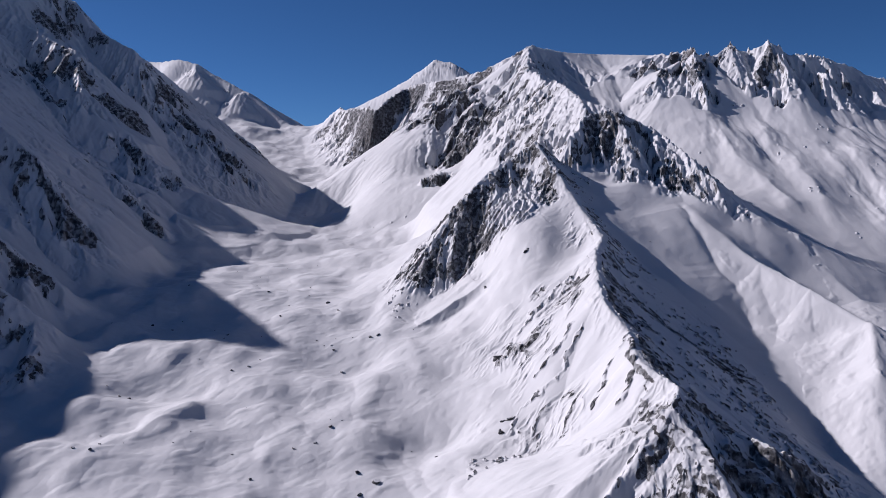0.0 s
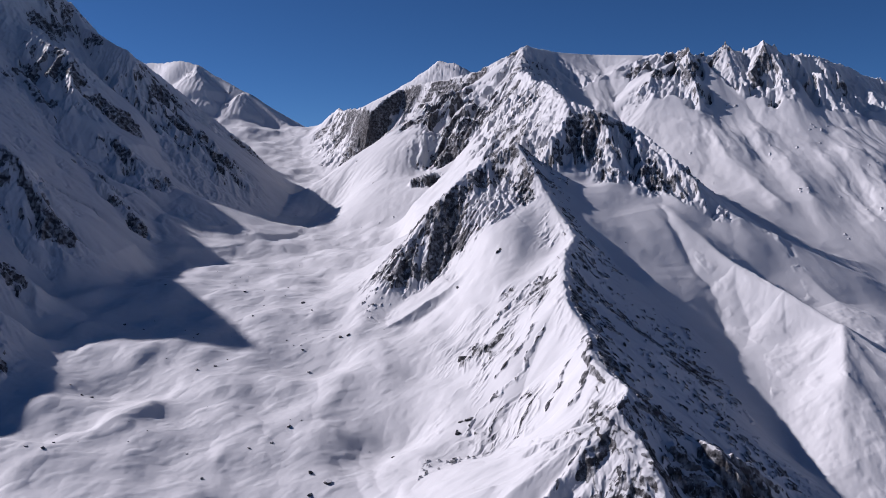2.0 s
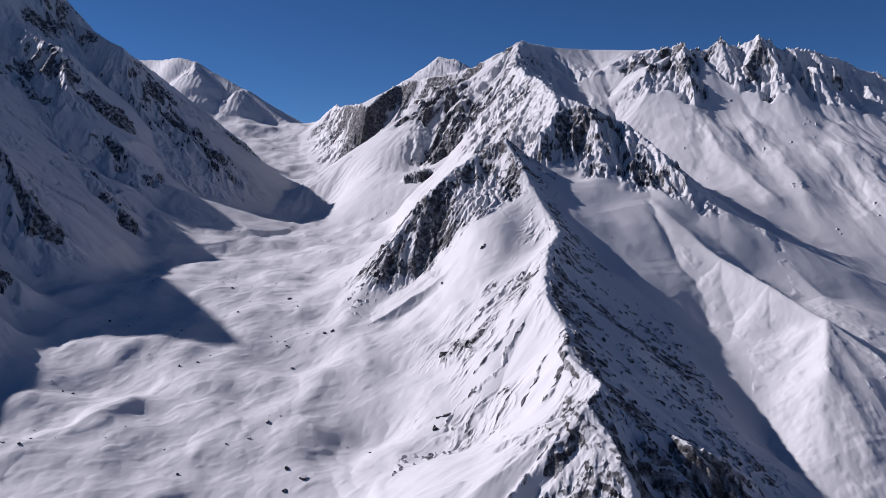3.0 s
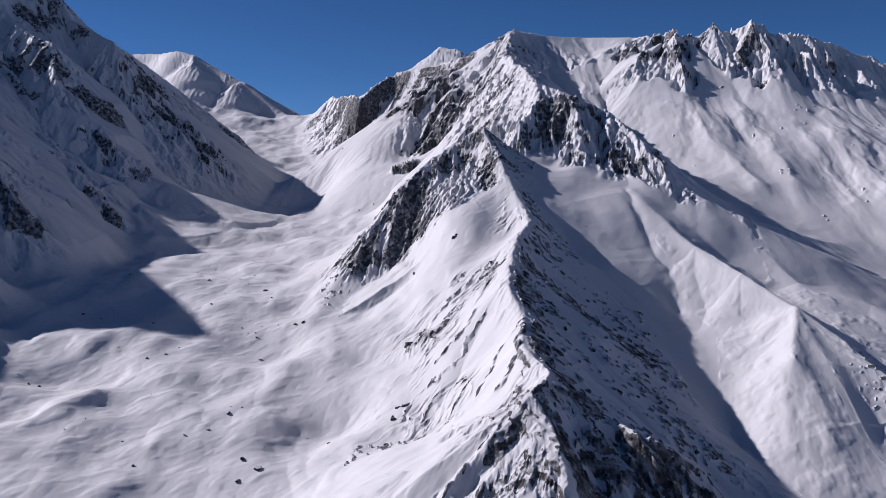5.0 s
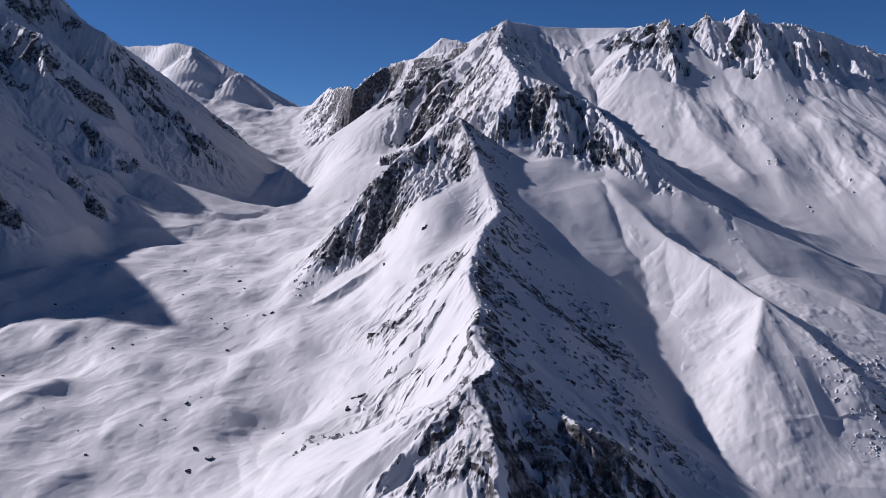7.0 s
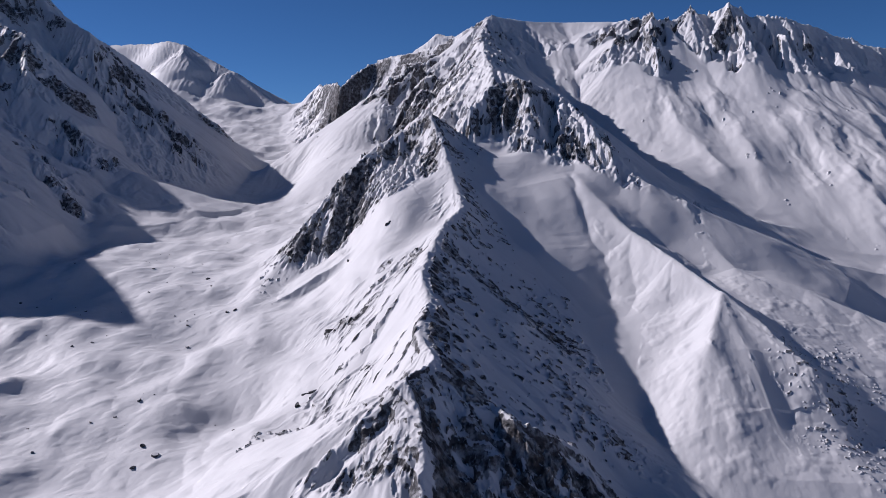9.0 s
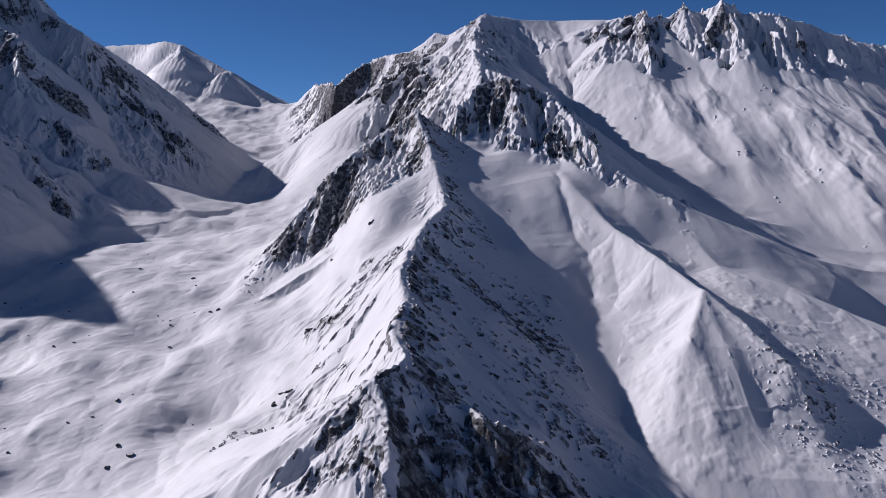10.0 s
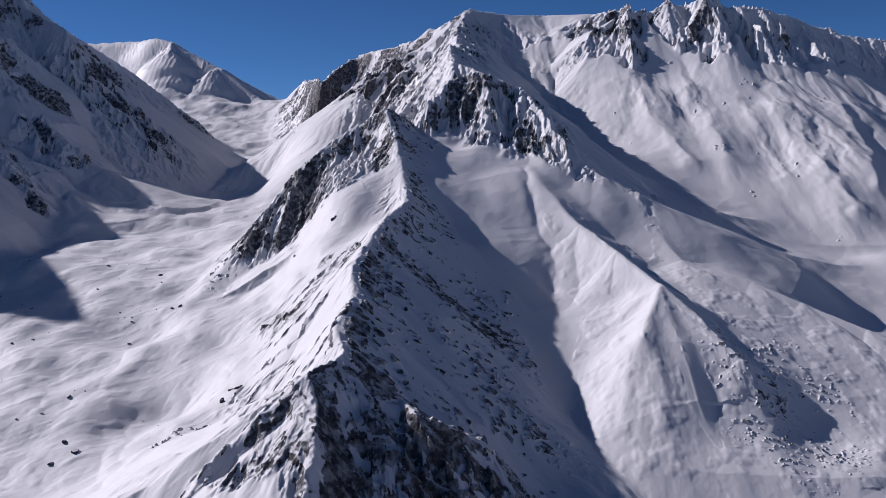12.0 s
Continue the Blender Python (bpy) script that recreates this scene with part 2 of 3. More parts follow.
CRESTS["west_fan"] = dict(round=14, extent=160, far=(0.3, 0.3), reach=(60, 60), line=[
        (-535, 1648, 286, 0.7, 0.7), (-500, 1640, 272, 0.5, 0.5), (-440, 1622, 250, 0.42, 0.42), (-375, 1605, 220, 0.35, 0.35), (-310, 1592, 188, 0.3, 0.3)])
CRESTS["west_fan_low"] = dict(round=14, extent=160, far=(0.3, 0.3), reach=(60, 60), line=[
        (-560, 1500, 270, 0.6, 0.6), (-500, 1495, 236, 0.5, 0.5), (-455, 1480, 214, 0.4, 0.4), (-400, 1455, 186, 0.3, 0.3), (-340, 1430, 160, 0.25, 0.25)])
CRESTS["west_rib_c"] = dict(extent=160, far=(0.75, 0.75), reach=(60, 60), line=[
        (-900, 1790, 525, 0.9, 0.9), (-746, 1645, 392, 0.8, 0.8), (-655, 1525, 322, 0.9, 0.9), (-590, 1438, 296, 1.0, 1.0), (-500, 1392, 228, 1.0, 1.0), (-468, 1370, 190, 0.9, 0.9)])
CRESTS["west_rib_d"] = dict(extent=160, far=(0.75, 0.75), reach=(60, 60), line=[
        (-850, 1350, 480, 1.1, 1.1), (-700, 1265, 390, 1.1, 1.1), (-621, 1221, 340, 1.2, 1.2), (-545, 1165, 265, 1.2, 1.2), (-512, 1143, 218, 1.1, 1.1), (-490, 1130, 182, 0.9, 0.9)])
CRESTS["west_rib_e"] = dict(extent=160, far=(0.75, 0.75), reach=(60, 60), line=[
        (-720, 900, 330, 1.1, 1.1), (-560, 872, 235, 1.2, 1.2), (-440, 858, 153, 1.2, 1.2), (-418, 790, 117, 1.1, 1.1), (-402, 755, 90, 0.9, 0.9)])
CRESTS["far_peak"] = dict(round=18, extent=900, far=(0.50, 0.41), reach=(200, 152), line=[
        (-1900, 3500, 800, 0.7, 1.21), (-1250, 3480, 800, 0.7, 1.21), (-1026, 3385, 770, 0.7, 1.29), (-793, 3280, 648, 0.7, 1.29), (-590, 3150, 520, 0.6, 1.04), (-520, 3130, 505, 0.2, 0.35)])
CRESTS["far_rib"] = dict(round=8, extent=120, far=(0.7, 0.7), reach=(50, 50), line=[
        (-800, 3284, 652, 0.7, 0.8), (-818, 3245, 642, 0.8, 0.9), (-850, 3190, 600, 0.8, 0.9), (-835, 3120, 545, 0.7, 0.7), (-800, 3060, 500, 0.5, 0.5)])
CRESTS["far_rib_b"] = dict(round=8, extent=120, far=(0.7, 0.7), reach=(50, 50), line=[
        (-1026, 3385, 770, 0.6, 0.7), (-1010, 3320, 737, 0.7, 0.8), (-975, 3250, 672, 0.7, 0.8), (-960, 3170, 600, 0.6, 0.6)])
CRESTS["saddle"] = dict(far=(0.50, 0.80), reach=(80, 85), line=[
        (-590, 3150, 515, 0.5, 0.8), (-480, 3120, 512, 0.5, 0.8), (-382, 2985, 548, 0.5, 0.8)])
CRESTS["horizon_peak"] = dict(round=14, extent=900, far=(0.45, 0.45), reach=(200, 200), line=[
        (-300, 4800, 780, 0.7, 0.7), (-42, 4850, 1010, 0.9, 0.9), (60, 4800, 985, 0.8, 0.8), (160, 4850, 900, 0.8, 0.8), (900, 4900, 700, 0.7, 0.7)])
# Valley lines: x, y, z, and the rise of the floor away from the line.
VALLEYS = [
    dict(bank=0.053, line=[(60, -900, -260), (0, 0, -120), (-60, 400, 0), (-110, 650, 50), (-150, 790, 78), (-150, 900, 103), (-170, 1050, 131), (-240, 1240, 150), (-265, 1500, 172), (-253, 1805, 203), (-330, 2140, 262), (-400, 2500, 335), (-450, 2840, 412), (-500, 3120, 508), (-540, 3600, 420)]),
    dict(bank=0.082, line=[(232, 1195, 292), (238, 1165, 280), (258, 1110, 247), (296, 1000, 180), (350, 900, 109), (382, 800, 68), (400, 700, 10), (400, 600, -50), (380, 400, -120), (0, -300, -200)]),
    dict(bank=0.095, line=[(480, 1500, 265), (640, 1300, 172), (800, 1200, 108), (900, 1000, 40), (900, 700, -40), (700, 300, -120), (0, -300, -200)]),
]
WIDE = 60.0
# Swells and hollows: x, y, height, radius.
SWELLS = [(520, 2191, 38, 80), (-16, 1913, -43, 80), (-336, 2143, -30, 80), (-576, 3109, -29, 120), (-253, 1805, -27, 80), (-236, 2344, -16, 120), (694, 1906, -20, 80), (300, 1917, 20, 80), (333, 630, -18, 45), (908, 1541, 18, 80), (569, 724, -8, 45), (745, 1733, -15, 80), (-102, 882, -13, 45), (374, 762, -12, 45), (939, 1864, -13, 80)]
SWELLS += [(-242, 1926, -52, 85), (855, 1558, -27, 85), (-1122, 3371, 26, 85), (-664, 1974, -16, 85), (-746, 1649, -20, 85), (49, 1064, -17, 40), (592, 715, -7, 40), (-547, 3122, 18, 85), (747, 1863, -16, 85), (527, 2019, 17, 85), (-370, 3004, 14, 85), (-727, 1832, -15, 85), (-229, 2405, -14, 85), (-114, 2439, 16, 85), (-618, 1293, -14, 60), (851, 1777, -12, 85), (-512, 1145, -8, 60), (112, 2180, -13, 85), (54, 1013, -14, 40), (-6, 727, -13, 40), (-565, 1562, 22, 45), (245, 800, 8, 38)]


def along(x, y, line):
    """For each stretch of a line: the way along it, the distance from it and the side."""
    for p, q in zip(line[:-1], line[1:]):
        ax, ay = p[0], p[1]
        dx, dy = q[0] - ax, q[1] - ay
        size = math.hypot(dx, dy)
        t = np.clip(((x - ax) * dx + (y - ay) * dy) / (size * size), 0, 1)
        ox, oy = x - ax - t * dx, y - ay - t * dy
        side = dx * oy - dy * ox
        yield p, q, t, np.hypot(ox, oy), side, size


def crest_height(x, y, spec):
    """Height under one crest line, with the way along it and the distance from it (left: plus)."""
    best, way, off = np.full_like(x, -1e4), np.zeros_like(x), np.zeros_like(x)
    start, close = 0.0, np.full_like(x, 1e9)
    for p, q, t, d, side, size in along(x, y, spec["line"]):
        left = step(-0.4, 0.4, side / (size * (d + 4)))
        upper = (p[3] + (q[3] - p[3]) * t) * left + (p[4] + (q[4] - p[4]) * t) * (1 - left)
        far = spec["far"][0] * left + spec["far"][1] * (1 - left)
        reach = spec["reach"][0] * left + spec["reach"][1] * (1 - left)
        far = np.minimum(far, upper)
        e = np.sqrt(d * d + spec.get("round", 3.0) ** 2) - spec.get("round", 3.0)
        z = p[2] + (q[2] - p[2]) * t - far * e - (upper - far) * reach * (1 - np.exp(-e / reach)) - 0.5 * np.maximum(0, e - spec.get("extent", 330))
        won = d < close if spec.get("nearest") else z > best
        close = np.where(won, d, close)
        best, way, off = np.where(won, z, best), np.where(won, start + t * size, way), np.where(won, np.where(side > 0, d, -d), off)
        start += size
    return best, way, off


def floor_height(x, y):
    """The valley floors, each place led by the nearest valley lines."""
    return sum(floor_at(x + dx, y + dy) for dx, dy in ((14, 8), (-14, 8), (0, -16))) / 3


def floor_at(x, y):
    total, weight = np.zeros_like(x), np.zeros_like(x)
    for v in VALLEYS:
        for p, q, t, d, side, size in along(x, y, v["line"]):
            w = 1 / (d * d + 900) ** 3
            total += w * (p[2] + (q[2] - p[2]) * t + v["bank"] * d * d / (d + WIDE))
            weight += w
    return total / weight


def land(x, y):
    """The large form: height, which form it belongs to (-1: valley floor), way along the crest and distance from it."""
    wx = x + 5 * fbm(x, y, 120, 2, 50) + 3 * fbm(x, y, 38, 2, 55)
    wy = y + 5 * fbm(x, y, 120, 2, 60)
    ground = floor_height(wx, wy)
    high, owner = np.full_like(x, -1e4), np.full(x.shape, -1)
    way, off = np.zeros_like(x), np.zeros_like(x)
    for k, spec in enumerate(CRESTS.values()):
        z, w, d = crest_height(wx, wy, spec)
        won = z > high
        owner, way, off = np.where(won, k, owner), np.where(won, w + 300 * k, way), np.where(won, d, off)
        high = smooth_max(z, high, spec.get("blend", 5.0))
    owner = np.where(high > ground, owner, -1)
    lift = np.zeros_like(x)
    for sx, sy, sz, sr in SWELLS:
        lift += sz * np.exp(-((x - sx) ** 2 + (y - sy) ** 2) / (sr * sr))
    return smooth_max(high, ground, 26.0) + lift, owner, way, off, high - ground


# Broken rock: metres below each crest (left, right) down to which rock breaks through, height of the ribs, spacing of the ribs, share of bare rock.
ROCKY = {"spur": (14, 26, 3.0, 15, 0.5), "wedge": (80, 60, 9.0, 24, 0.56), "nose": (90, 60, 8.0, 24, 0.62), "nose_rib": (70, 90, 10.0, 26, 0.6), "nose_spur": (60, 60, 9.0, 26, 0.62), "buttress": (70, 150, 19.0, 36, 0.42),
         "rib": (2, 6, 0.8, 14, 0.2), "side_rib": (12, 24, 1.5, 14, 0.5), "snow_front": (0, 0, 0.0, 30, 0.0), "low_rib": (0, 0, 0.0, 30, 0.0), "head": (20, 230, 17.0, 40, 0.62), "wall": (14, 165, 42.0, 88, 0.36), "west": (60, 560, 19.0, 46, 0.40), "west_rib": (90, 90, 16.0, 40, 0.46),
         "far_peak": (30, 320, 3.0, 95, 0.36), "far_rib": (40, 60, 8.0, 40, 0.5), "far_rib_b": (40, 60, 8.0, 40, 0.46), "west_fan": (0, 0, 0.0, 40, 0.0), "west_fan_low": (0, 0, 0.0, 40, 0.0), "saddle": (5, 30, 6.0, 40, 0.4), "horizon_peak": (200, 200, 20.0, 70, 0.4), **{"rock_rib_" + k: (110, 110, 20.0, 38, 0.36) for k in "abc"}, **{"west_rib_" + k: (90, 90, 16.0, 40, 0.46) for k in "bcde"}}
NAMES = list(CRESTS)
WEST = [k for k, n in enumerate(NAMES) if n.startswith("west")]
WALL, HEAD, SPUR, WEDGE = (NAMES.index(n) for n in ("wall", "head", "spur", "wedge"))
RIBS = [NAMES.index(n) for n in ("rib", "side_rib", "snow_front", "low_rib")]
CLOSE = [NAMES.index(n) for n in ("spur", "nose", "nose_rib", "nose_spur")]
CLIFFS = [k for k, n in enumerate(NAMES) if n.startswith("rock_rib") or n in ("buttress", "head")]
# Stony edges that run down the lit flank of the spur.
EDGES = [[(168, 730), (146, 696), (134, 680), (121, 655)], [(140, 783), (124, 763), (112, 741), (94, 732), (75, 728), (58, 702)], [(168, 716), (164, 668), (155, 655), (140, 640)], [(130, 790), (108, 770), (88, 760)],
         [(146, 907), (112, 887), (88, 868), (66, 842)], [(178, 608), (155, 568), (137, 540), (118, 524), (98, 505), (82, 480)]]
DOME = (470, 2350)
# Crags that break out of the slopes: x, y, radius.
CRAGS = [(60, 1108, 70), (118, 1160, 58), (5, 1085, 50), (-25, 1065, 30), (100, 1105, 40), (90, 1075, 30), (140, 1120, 30), (208, 1280, 26), (262, 1340, 40), (285, 1225, 24), (339, 1225, 40), (390, 1200, 36), (425, 1155, 26), (245, 1300, 30), (120, 870, 26), (148, 880, 18), (110, 905, 14)]
CRAGS += [(50, 1990, 110), (0, 2160, 120), (-70, 2330, 120), (-430, 2890, 50), (150, 1420, 60), (-340, 2800, 70), (-200, 2440, 90), (-120, 2440, 70), (-250, 2430, 60), (272, 594, 20), (240, 562, 18), (195, 518, 24), (150, 510, 20), (128, 503, 16), (172, 506, 18), (142, 524, 12), (215, 545, 22), (250, 580, 22), (520, 2030, 40), (528, 2177, 26)]
CRAGS += [(-841, 1851, 62), (-900, 1930, 60), (-1000, 2050, 50), (-743, 1821, 46), (-700, 1830, 40), (-690, 2080, 70), (-640, 1970, 50), (-600, 1930, 34), (-548, 2255, 40), (-520, 1932, 24), (-670, 1681, 40), (-620, 1660, 40), (-560, 1640, 40), (-550, 1431, 34), (-502, 1379, 26), (-642, 1513, 34)]
CRAGS += [(-821, 1721, 50), (-915, 1840, 46), (-651, 1231, 60), (-606, 1121, 40), (-525, 1146, 36), (-495, 968, 34), (-463, 847, 30), (-418, 785, 26), (-860, 2110, 50), (523, 2179, 24), (566, 2064, 34), (820, 2030, 40), (328, 2330, 18), (779, 1990, 26), (33, 1915, 40), (-11, 1783, 36)]
# Snow banks and furrows: height, half width, then the line.
BANKS = [(5.0, 16, [(-345, 628), (-334, 653), (-320, 658), (-295, 655), (-278, 674), (-258, 722), (-248, 756)]), (-2.2, 13, [(-82, 752), (-59, 713), (-36, 648), (-15, 590)]), (-2.0, 11, [(-40, 721), (-15, 646), (9, 574)]), (-7.0, 34, [(-300, 800), (-285, 830)]), (6.0, 30, [(-351, 883), (-306, 872)])]
BANKS += [(13.0, 34, [(610, 1890), (623, 1754), (646, 1645), (668, 1540)]), (16.0, 34, [(903, 1692), (896, 1585), (893, 1496), (896, 1430), (894, 1360)]), (14.0, 34, [(1015, 1723), (987, 1554), (956, 1430)]), (9.0, 30, [(719, 1817), (739, 1705), (739, 1547)]), (9.0, 30, [(811, 1759), (816, 1627), (825, 1480)]), (-4.0, 10, [(340, 1150), (353, 1067), (363, 998), (370, 940)])]


# ---- chart of the fall lines and of the kinds of ground, coarse and smoothed ----
CELL, WEST_END, SOUTH_END = 7.0, -1560.0, 300.0


def blurred(a, turns):
    for k in range(turns):
        b = np.pad(a, 1, mode="edge")
        b = (b[:-2] + 2 * b[1:-1] + b[2:]) / 4
        a = (b[:, :-2] + 2 * b[:, 1:-1] + b[:, 2:]) / 4
    return a


def make_chart():
    x, y = np.meshgrid(np.arange(WEST_END, 1480, CELL), np.arange(SOUTH_END, 3800, CELL))
    h, owner, way, side, over = land(x, y)
    gy, gx = np.gradient(blurred(h, 5), CELL)
    reach, tall, pitch, bare = (np.zeros_like(x) for k in range(4))
    for k, name in enumerate(NAMES):
        left, right, high, space, share = ROCKY[name]
        mine = owner == k
        reach = np.where(mine, np.where(side > 0, left, right), reach)
        tall, pitch, bare = np.where(mine, high, tall), np.where(mine, space, pitch), np.where(mine, share, bare)
    kinds = [np.isin(owner, group).astype(float) for group in (WEST, [WALL], CLIFFS, RIBS)]
    return np.stack([gx, gy, blurred(reach, 3), blurred(tall, 3), blurred(np.maximum(pitch, 12), 3), blurred(bare, 3)] + [blurred(k, 3) for k in kinds])


CHART = make_chart()


def charted(x, y):
    u, v = (x - WEST_END) / CELL, (y - SOUTH_END) / CELL
    u, v = np.clip(u, 0, CHART.shape[2] - 1.001), np.clip(v, 0, CHART.shape[1] - 1.001)
    i, j = v.astype(int), u.astype(int)
    a, b = v - i, u - j
    return [c[i, j] * (1 - a) * (1 - b) + c[i + 1, j] * a * (1 - b) + c[i, j + 1] * (1 - a) * b + c[i + 1, j + 1] * a * b for c in CHART]


JITTER = np.random.RandomState(9).uniform(-0.3, 0.3, (2, 512))


def furrows(x, y, dx, dy, seed):
    """Ribs one unit apart that run square to (dx, dy), from knots strewn over a grid: their cosine and its slope along (dx, dy)."""
    xi, yi = np.floor(x).astype(np.int64), np.floor(y).astype(np.int64)
    fx, fy = x - xi, y - yi
    c, s = np.zeros_like(x), np.zeros_like(x)
    for i in (-1, 0, 1):
        row = PERM[(xi + i + seed * 37) & 511] + yi
        for j in (-1, 0, 1):
            k = PERM[(row + j) & 511]
            px, py = fx - i - 0.5 - JITTER[0][k], fy - j - 0.5 - JITTER[1][k]
            w = np.maximum(0, 1 - (px * px + py * py) / 1.5)
            w *= w
            turn = 2 * np.pi * (px * dx + py * dy)
            c += w * np.cos(turn)
            s -= w * np.sin(turn)
    r = 1 / np.sqrt(c * c + s * s + 0.02)
    return c * r, s * r


def carve(x, y, gx, gy, tiers, sharp, seed):
    """Branching ribs and gullies that follow the fall line; tiers: spacing and height of each size of rib."""
    z, crest = np.zeros_like(x), np.zeros_like(x)
    for k, (size, amp) in enumerate(tiers):
        steep = np.hypot(gx, gy) + 0.1
        dx, dy = -gy / steep, gx / steep
        c, s = furrows(x / size, y / size, dx, dy, seed + 5 * k)
        tent = 1 - 2 * np.sqrt(np.maximum(0, (1 - c) / 2))
        z += amp * (c + (tent - c) * sharp)
        crest += tent * 0.6 ** k
        gx, gy = gx + 3.0 * amp / size * s * dx, gy + 3.0 * amp / size * s * dy
    return z, crest


def detailed(x, y):
    """The finished height, the share of broken rock, the form that each place belongs to, and whether it lies in its upper, rocky part."""
    h, owner, way, side, over = land(x, y)
    off = np.abs(side)
    gx, gy, reach, tall, pitch, bare, west, wall, cliff, ribs = charted(x, y)
    far = y > 3790
    gx, gy, reach, tall, pitch, bare = (np.where(far, v, a) for v, a in zip((0.2 + 0.9 * fbm(x, y, 260, 2, 201), -0.5 + 0.3 * fbm(x, y, 260, 2, 203), 260.0, 12.0, 110.0, 0.34), (gx, gy, reach, tall, pitch, bare)))
    blot = fbm(x, y, 60, 4, 11)
    # where rock breaks through
    broken = 1 - step(0.55 + 0.25 * wall, 1.15 - 0.1 * wall, off / (reach + 1) + 0.55 * blot)
    broken *= step(2, 40, over + 30 * blot)
    near_all, face = np.zeros_like(x), np.zeros_like(x)
    rag = 0.45 * fbm(x, y, 40, 4, 17, 0.6)
    for cx, cy, cr in CRAGS:
        close = (np.abs(x - cx) < 1.7 * cr) & (np.abs(y - cy) < 1.7 * cr)
        near = 1 - step(0.6, 1.15, np.hypot(x[close] - cx, y[close] - cy) / cr + rag[close])
        near_all[close] = np.maximum(near_all[close], near)
        if 1000 < cy < 1170 and cx < 170:
            face[close] = np.maximum(face[close], near)
    broken = np.maximum(broken, near_all)
    broken *= step(100, 200, np.hypot(x - DOME[0], y - DOME[1]))
    tall = tall * (0.55 + 0.9 * step(-0.3, 0.3, fbm(x, y, 190, 2, 105)))
    tall = np.maximum(tall, near_all * np.where(y < 1000, 4.0, 9.0))
    soft, floor = 1 - broken, 1 - step(-10, 60, over)
    slope = 1 - floor
    # ribs and gullies down the fall line, the same ones running on, softer, under the snow
    ridge_room = 0.3 + 0.7 * step(2, 40, off)
    snowy = slope * (0.4 + 0.9 * step(-0.3, 0.3, fbm(x, y, 170, 2, 97)))
    slide = np.exp(-(((x - 310) / 60) ** 2 + ((y - 1070) / 110) ** 2))
    tiers = []
    for size, under in ((100, 3.0), (47, 1.6), (22, 0.7), (10.4, 0.22), (5.0, 0.07), (2.5, 0.02)):
        fits = np.minimum(1, (1.25 * pitch / size) ** 3)
        rock_amp = 0.34 * tall * fits * np.minimum(1.1, size / pitch) ** 1.02
        snow_amp = under * snowy * np.where(size > 60, wall + 0.5 * west, (1 - 0.5 * ribs) * (1 - 0.4 * wall)) * (1 - 0.65 * (size > 30) * step(1500, 1800, y) * (1 - step(60, 260, x)) + 0.15 * wall * (size > 60) * step(100, 300, x) + 4.0 * slide * (size < 12))
        tiers.append((size, (broken * rock_amp + soft * snow_amp) * np.where(size > 15, ridge_room, 0.5 + 0.5 * ridge_room)))
    sharp = 0.12 + 0.83 * broken
    lean, sway = 7 * fbm(x, y, 60, 3, 181), 7 * fbm(x, y, 60, 3, 183)
    cut, crest = carve(x + lean, y + sway, gx, gy, tiers, sharp, 21)
    z = h + cut
    # splintered, blocky rock
    fine = fbm(x, y, 8, 4, 41, 0.62)
    blocks = ridged(x + 4 * fbm(x, y, 20, 2, 101), y + 4 * fbm(x, y, 20, 2, 103), 14, 4, 31, 0.55) - 0.75
    z += broken * np.minimum(1, tall / 8) * (np.where(y < 1000, 1.2, 2.3 - 0.8 * face) * blocks + np.where(y < 1000, 0.45, 0.8) * fine)
    # slanting layers, worn into ledges
    layer = (z + 0.35 * x - 0.15 * y + 4 * fbm(x, y, 70, 3, 71)) / 8.0
    f = layer - np.floor(layer)
    z += broken * (1 - face) * step(0.0, 0.4, blot + 0.15) * 1.5 * (step(0.35, 0.65, f) - f)
    layer = (z + 4 * fbm(x, y, 90, 2, 73)) / 16.0
    f = layer - np.floor(layer)
    z += broken * cliff * np.where(owner == HEAD, 8.0, 3.0) * step(-0.35, 0.1, blot) * (step(0.3, 0.7, f) - f)
    # the share of bare rock: in bands along the ribs
    patch = step(-0.16, 0.16, 0.8 * blot + 0.5 * fbm(x, y, 150, 2, 19) + 0.35 * crest * 0.3 + 0.55 * (bare - 0.52) + 0.2 * near_all)
    rock = broken * (0.46 + 0.44 * patch) * np.minimum(1.1, 0.6 + 0.6 * np.maximum(bare, 0.7 * near_all))
    rock *= 1 - wall * 0.35 * step(750, 1000, x)
    # stony edges: a low broken scarp
    ex, ey = x + 7 * fbm(x, y, 22, 3, 131), y + 7 * fbm(x, y, 22, 3, 133)
    edge = np.zeros_like(x)
    close_by = (x > 20) & (x < 230) & (y > 450) & (y < 1000)
    for k, line in enumerate(EDGES):
        far_off = np.full(int(close_by.sum()), 1e3)
        for a, b, t, d, sd, size in along(ex[close_by], ey[close_by], line):
            far_off = np.minimum(far_off, d)
        edge[close_by] = np.maximum(edge[close_by], 1 - step(1.2, 4.2, far_off + 1.6 + 5 * fbm(x[close_by], y[close_by], 16, 4, 137 + k)))
    z += edge * (1.7 + 1.5 * fine)
    rock = np.maximum(rock, 1.45 * edge * step(-0.22, 0.12, fbm(x, y, 9, 3, 139)))
    # snow banks and furrows
    for high, wide, line in BANKS:
        lx, ly = [p[0] for p in line], [p[1] for p in line]
        m = (x > min(lx) - 4 * wide) & (x < max(lx) + 4 * wide) & (y > min(ly) - 4 * wide) & (y < max(ly) + 4 * wide)
        if not m.any():
            continue
        far_off = np.full(int(m.sum()), 1e3)
        for a, b, t, d, sd, size in along(x[m] + 14 * fbm(x[m], y[m], 60, 3, 191), y[m], line):
            far_off = np.minimum(far_off, d)
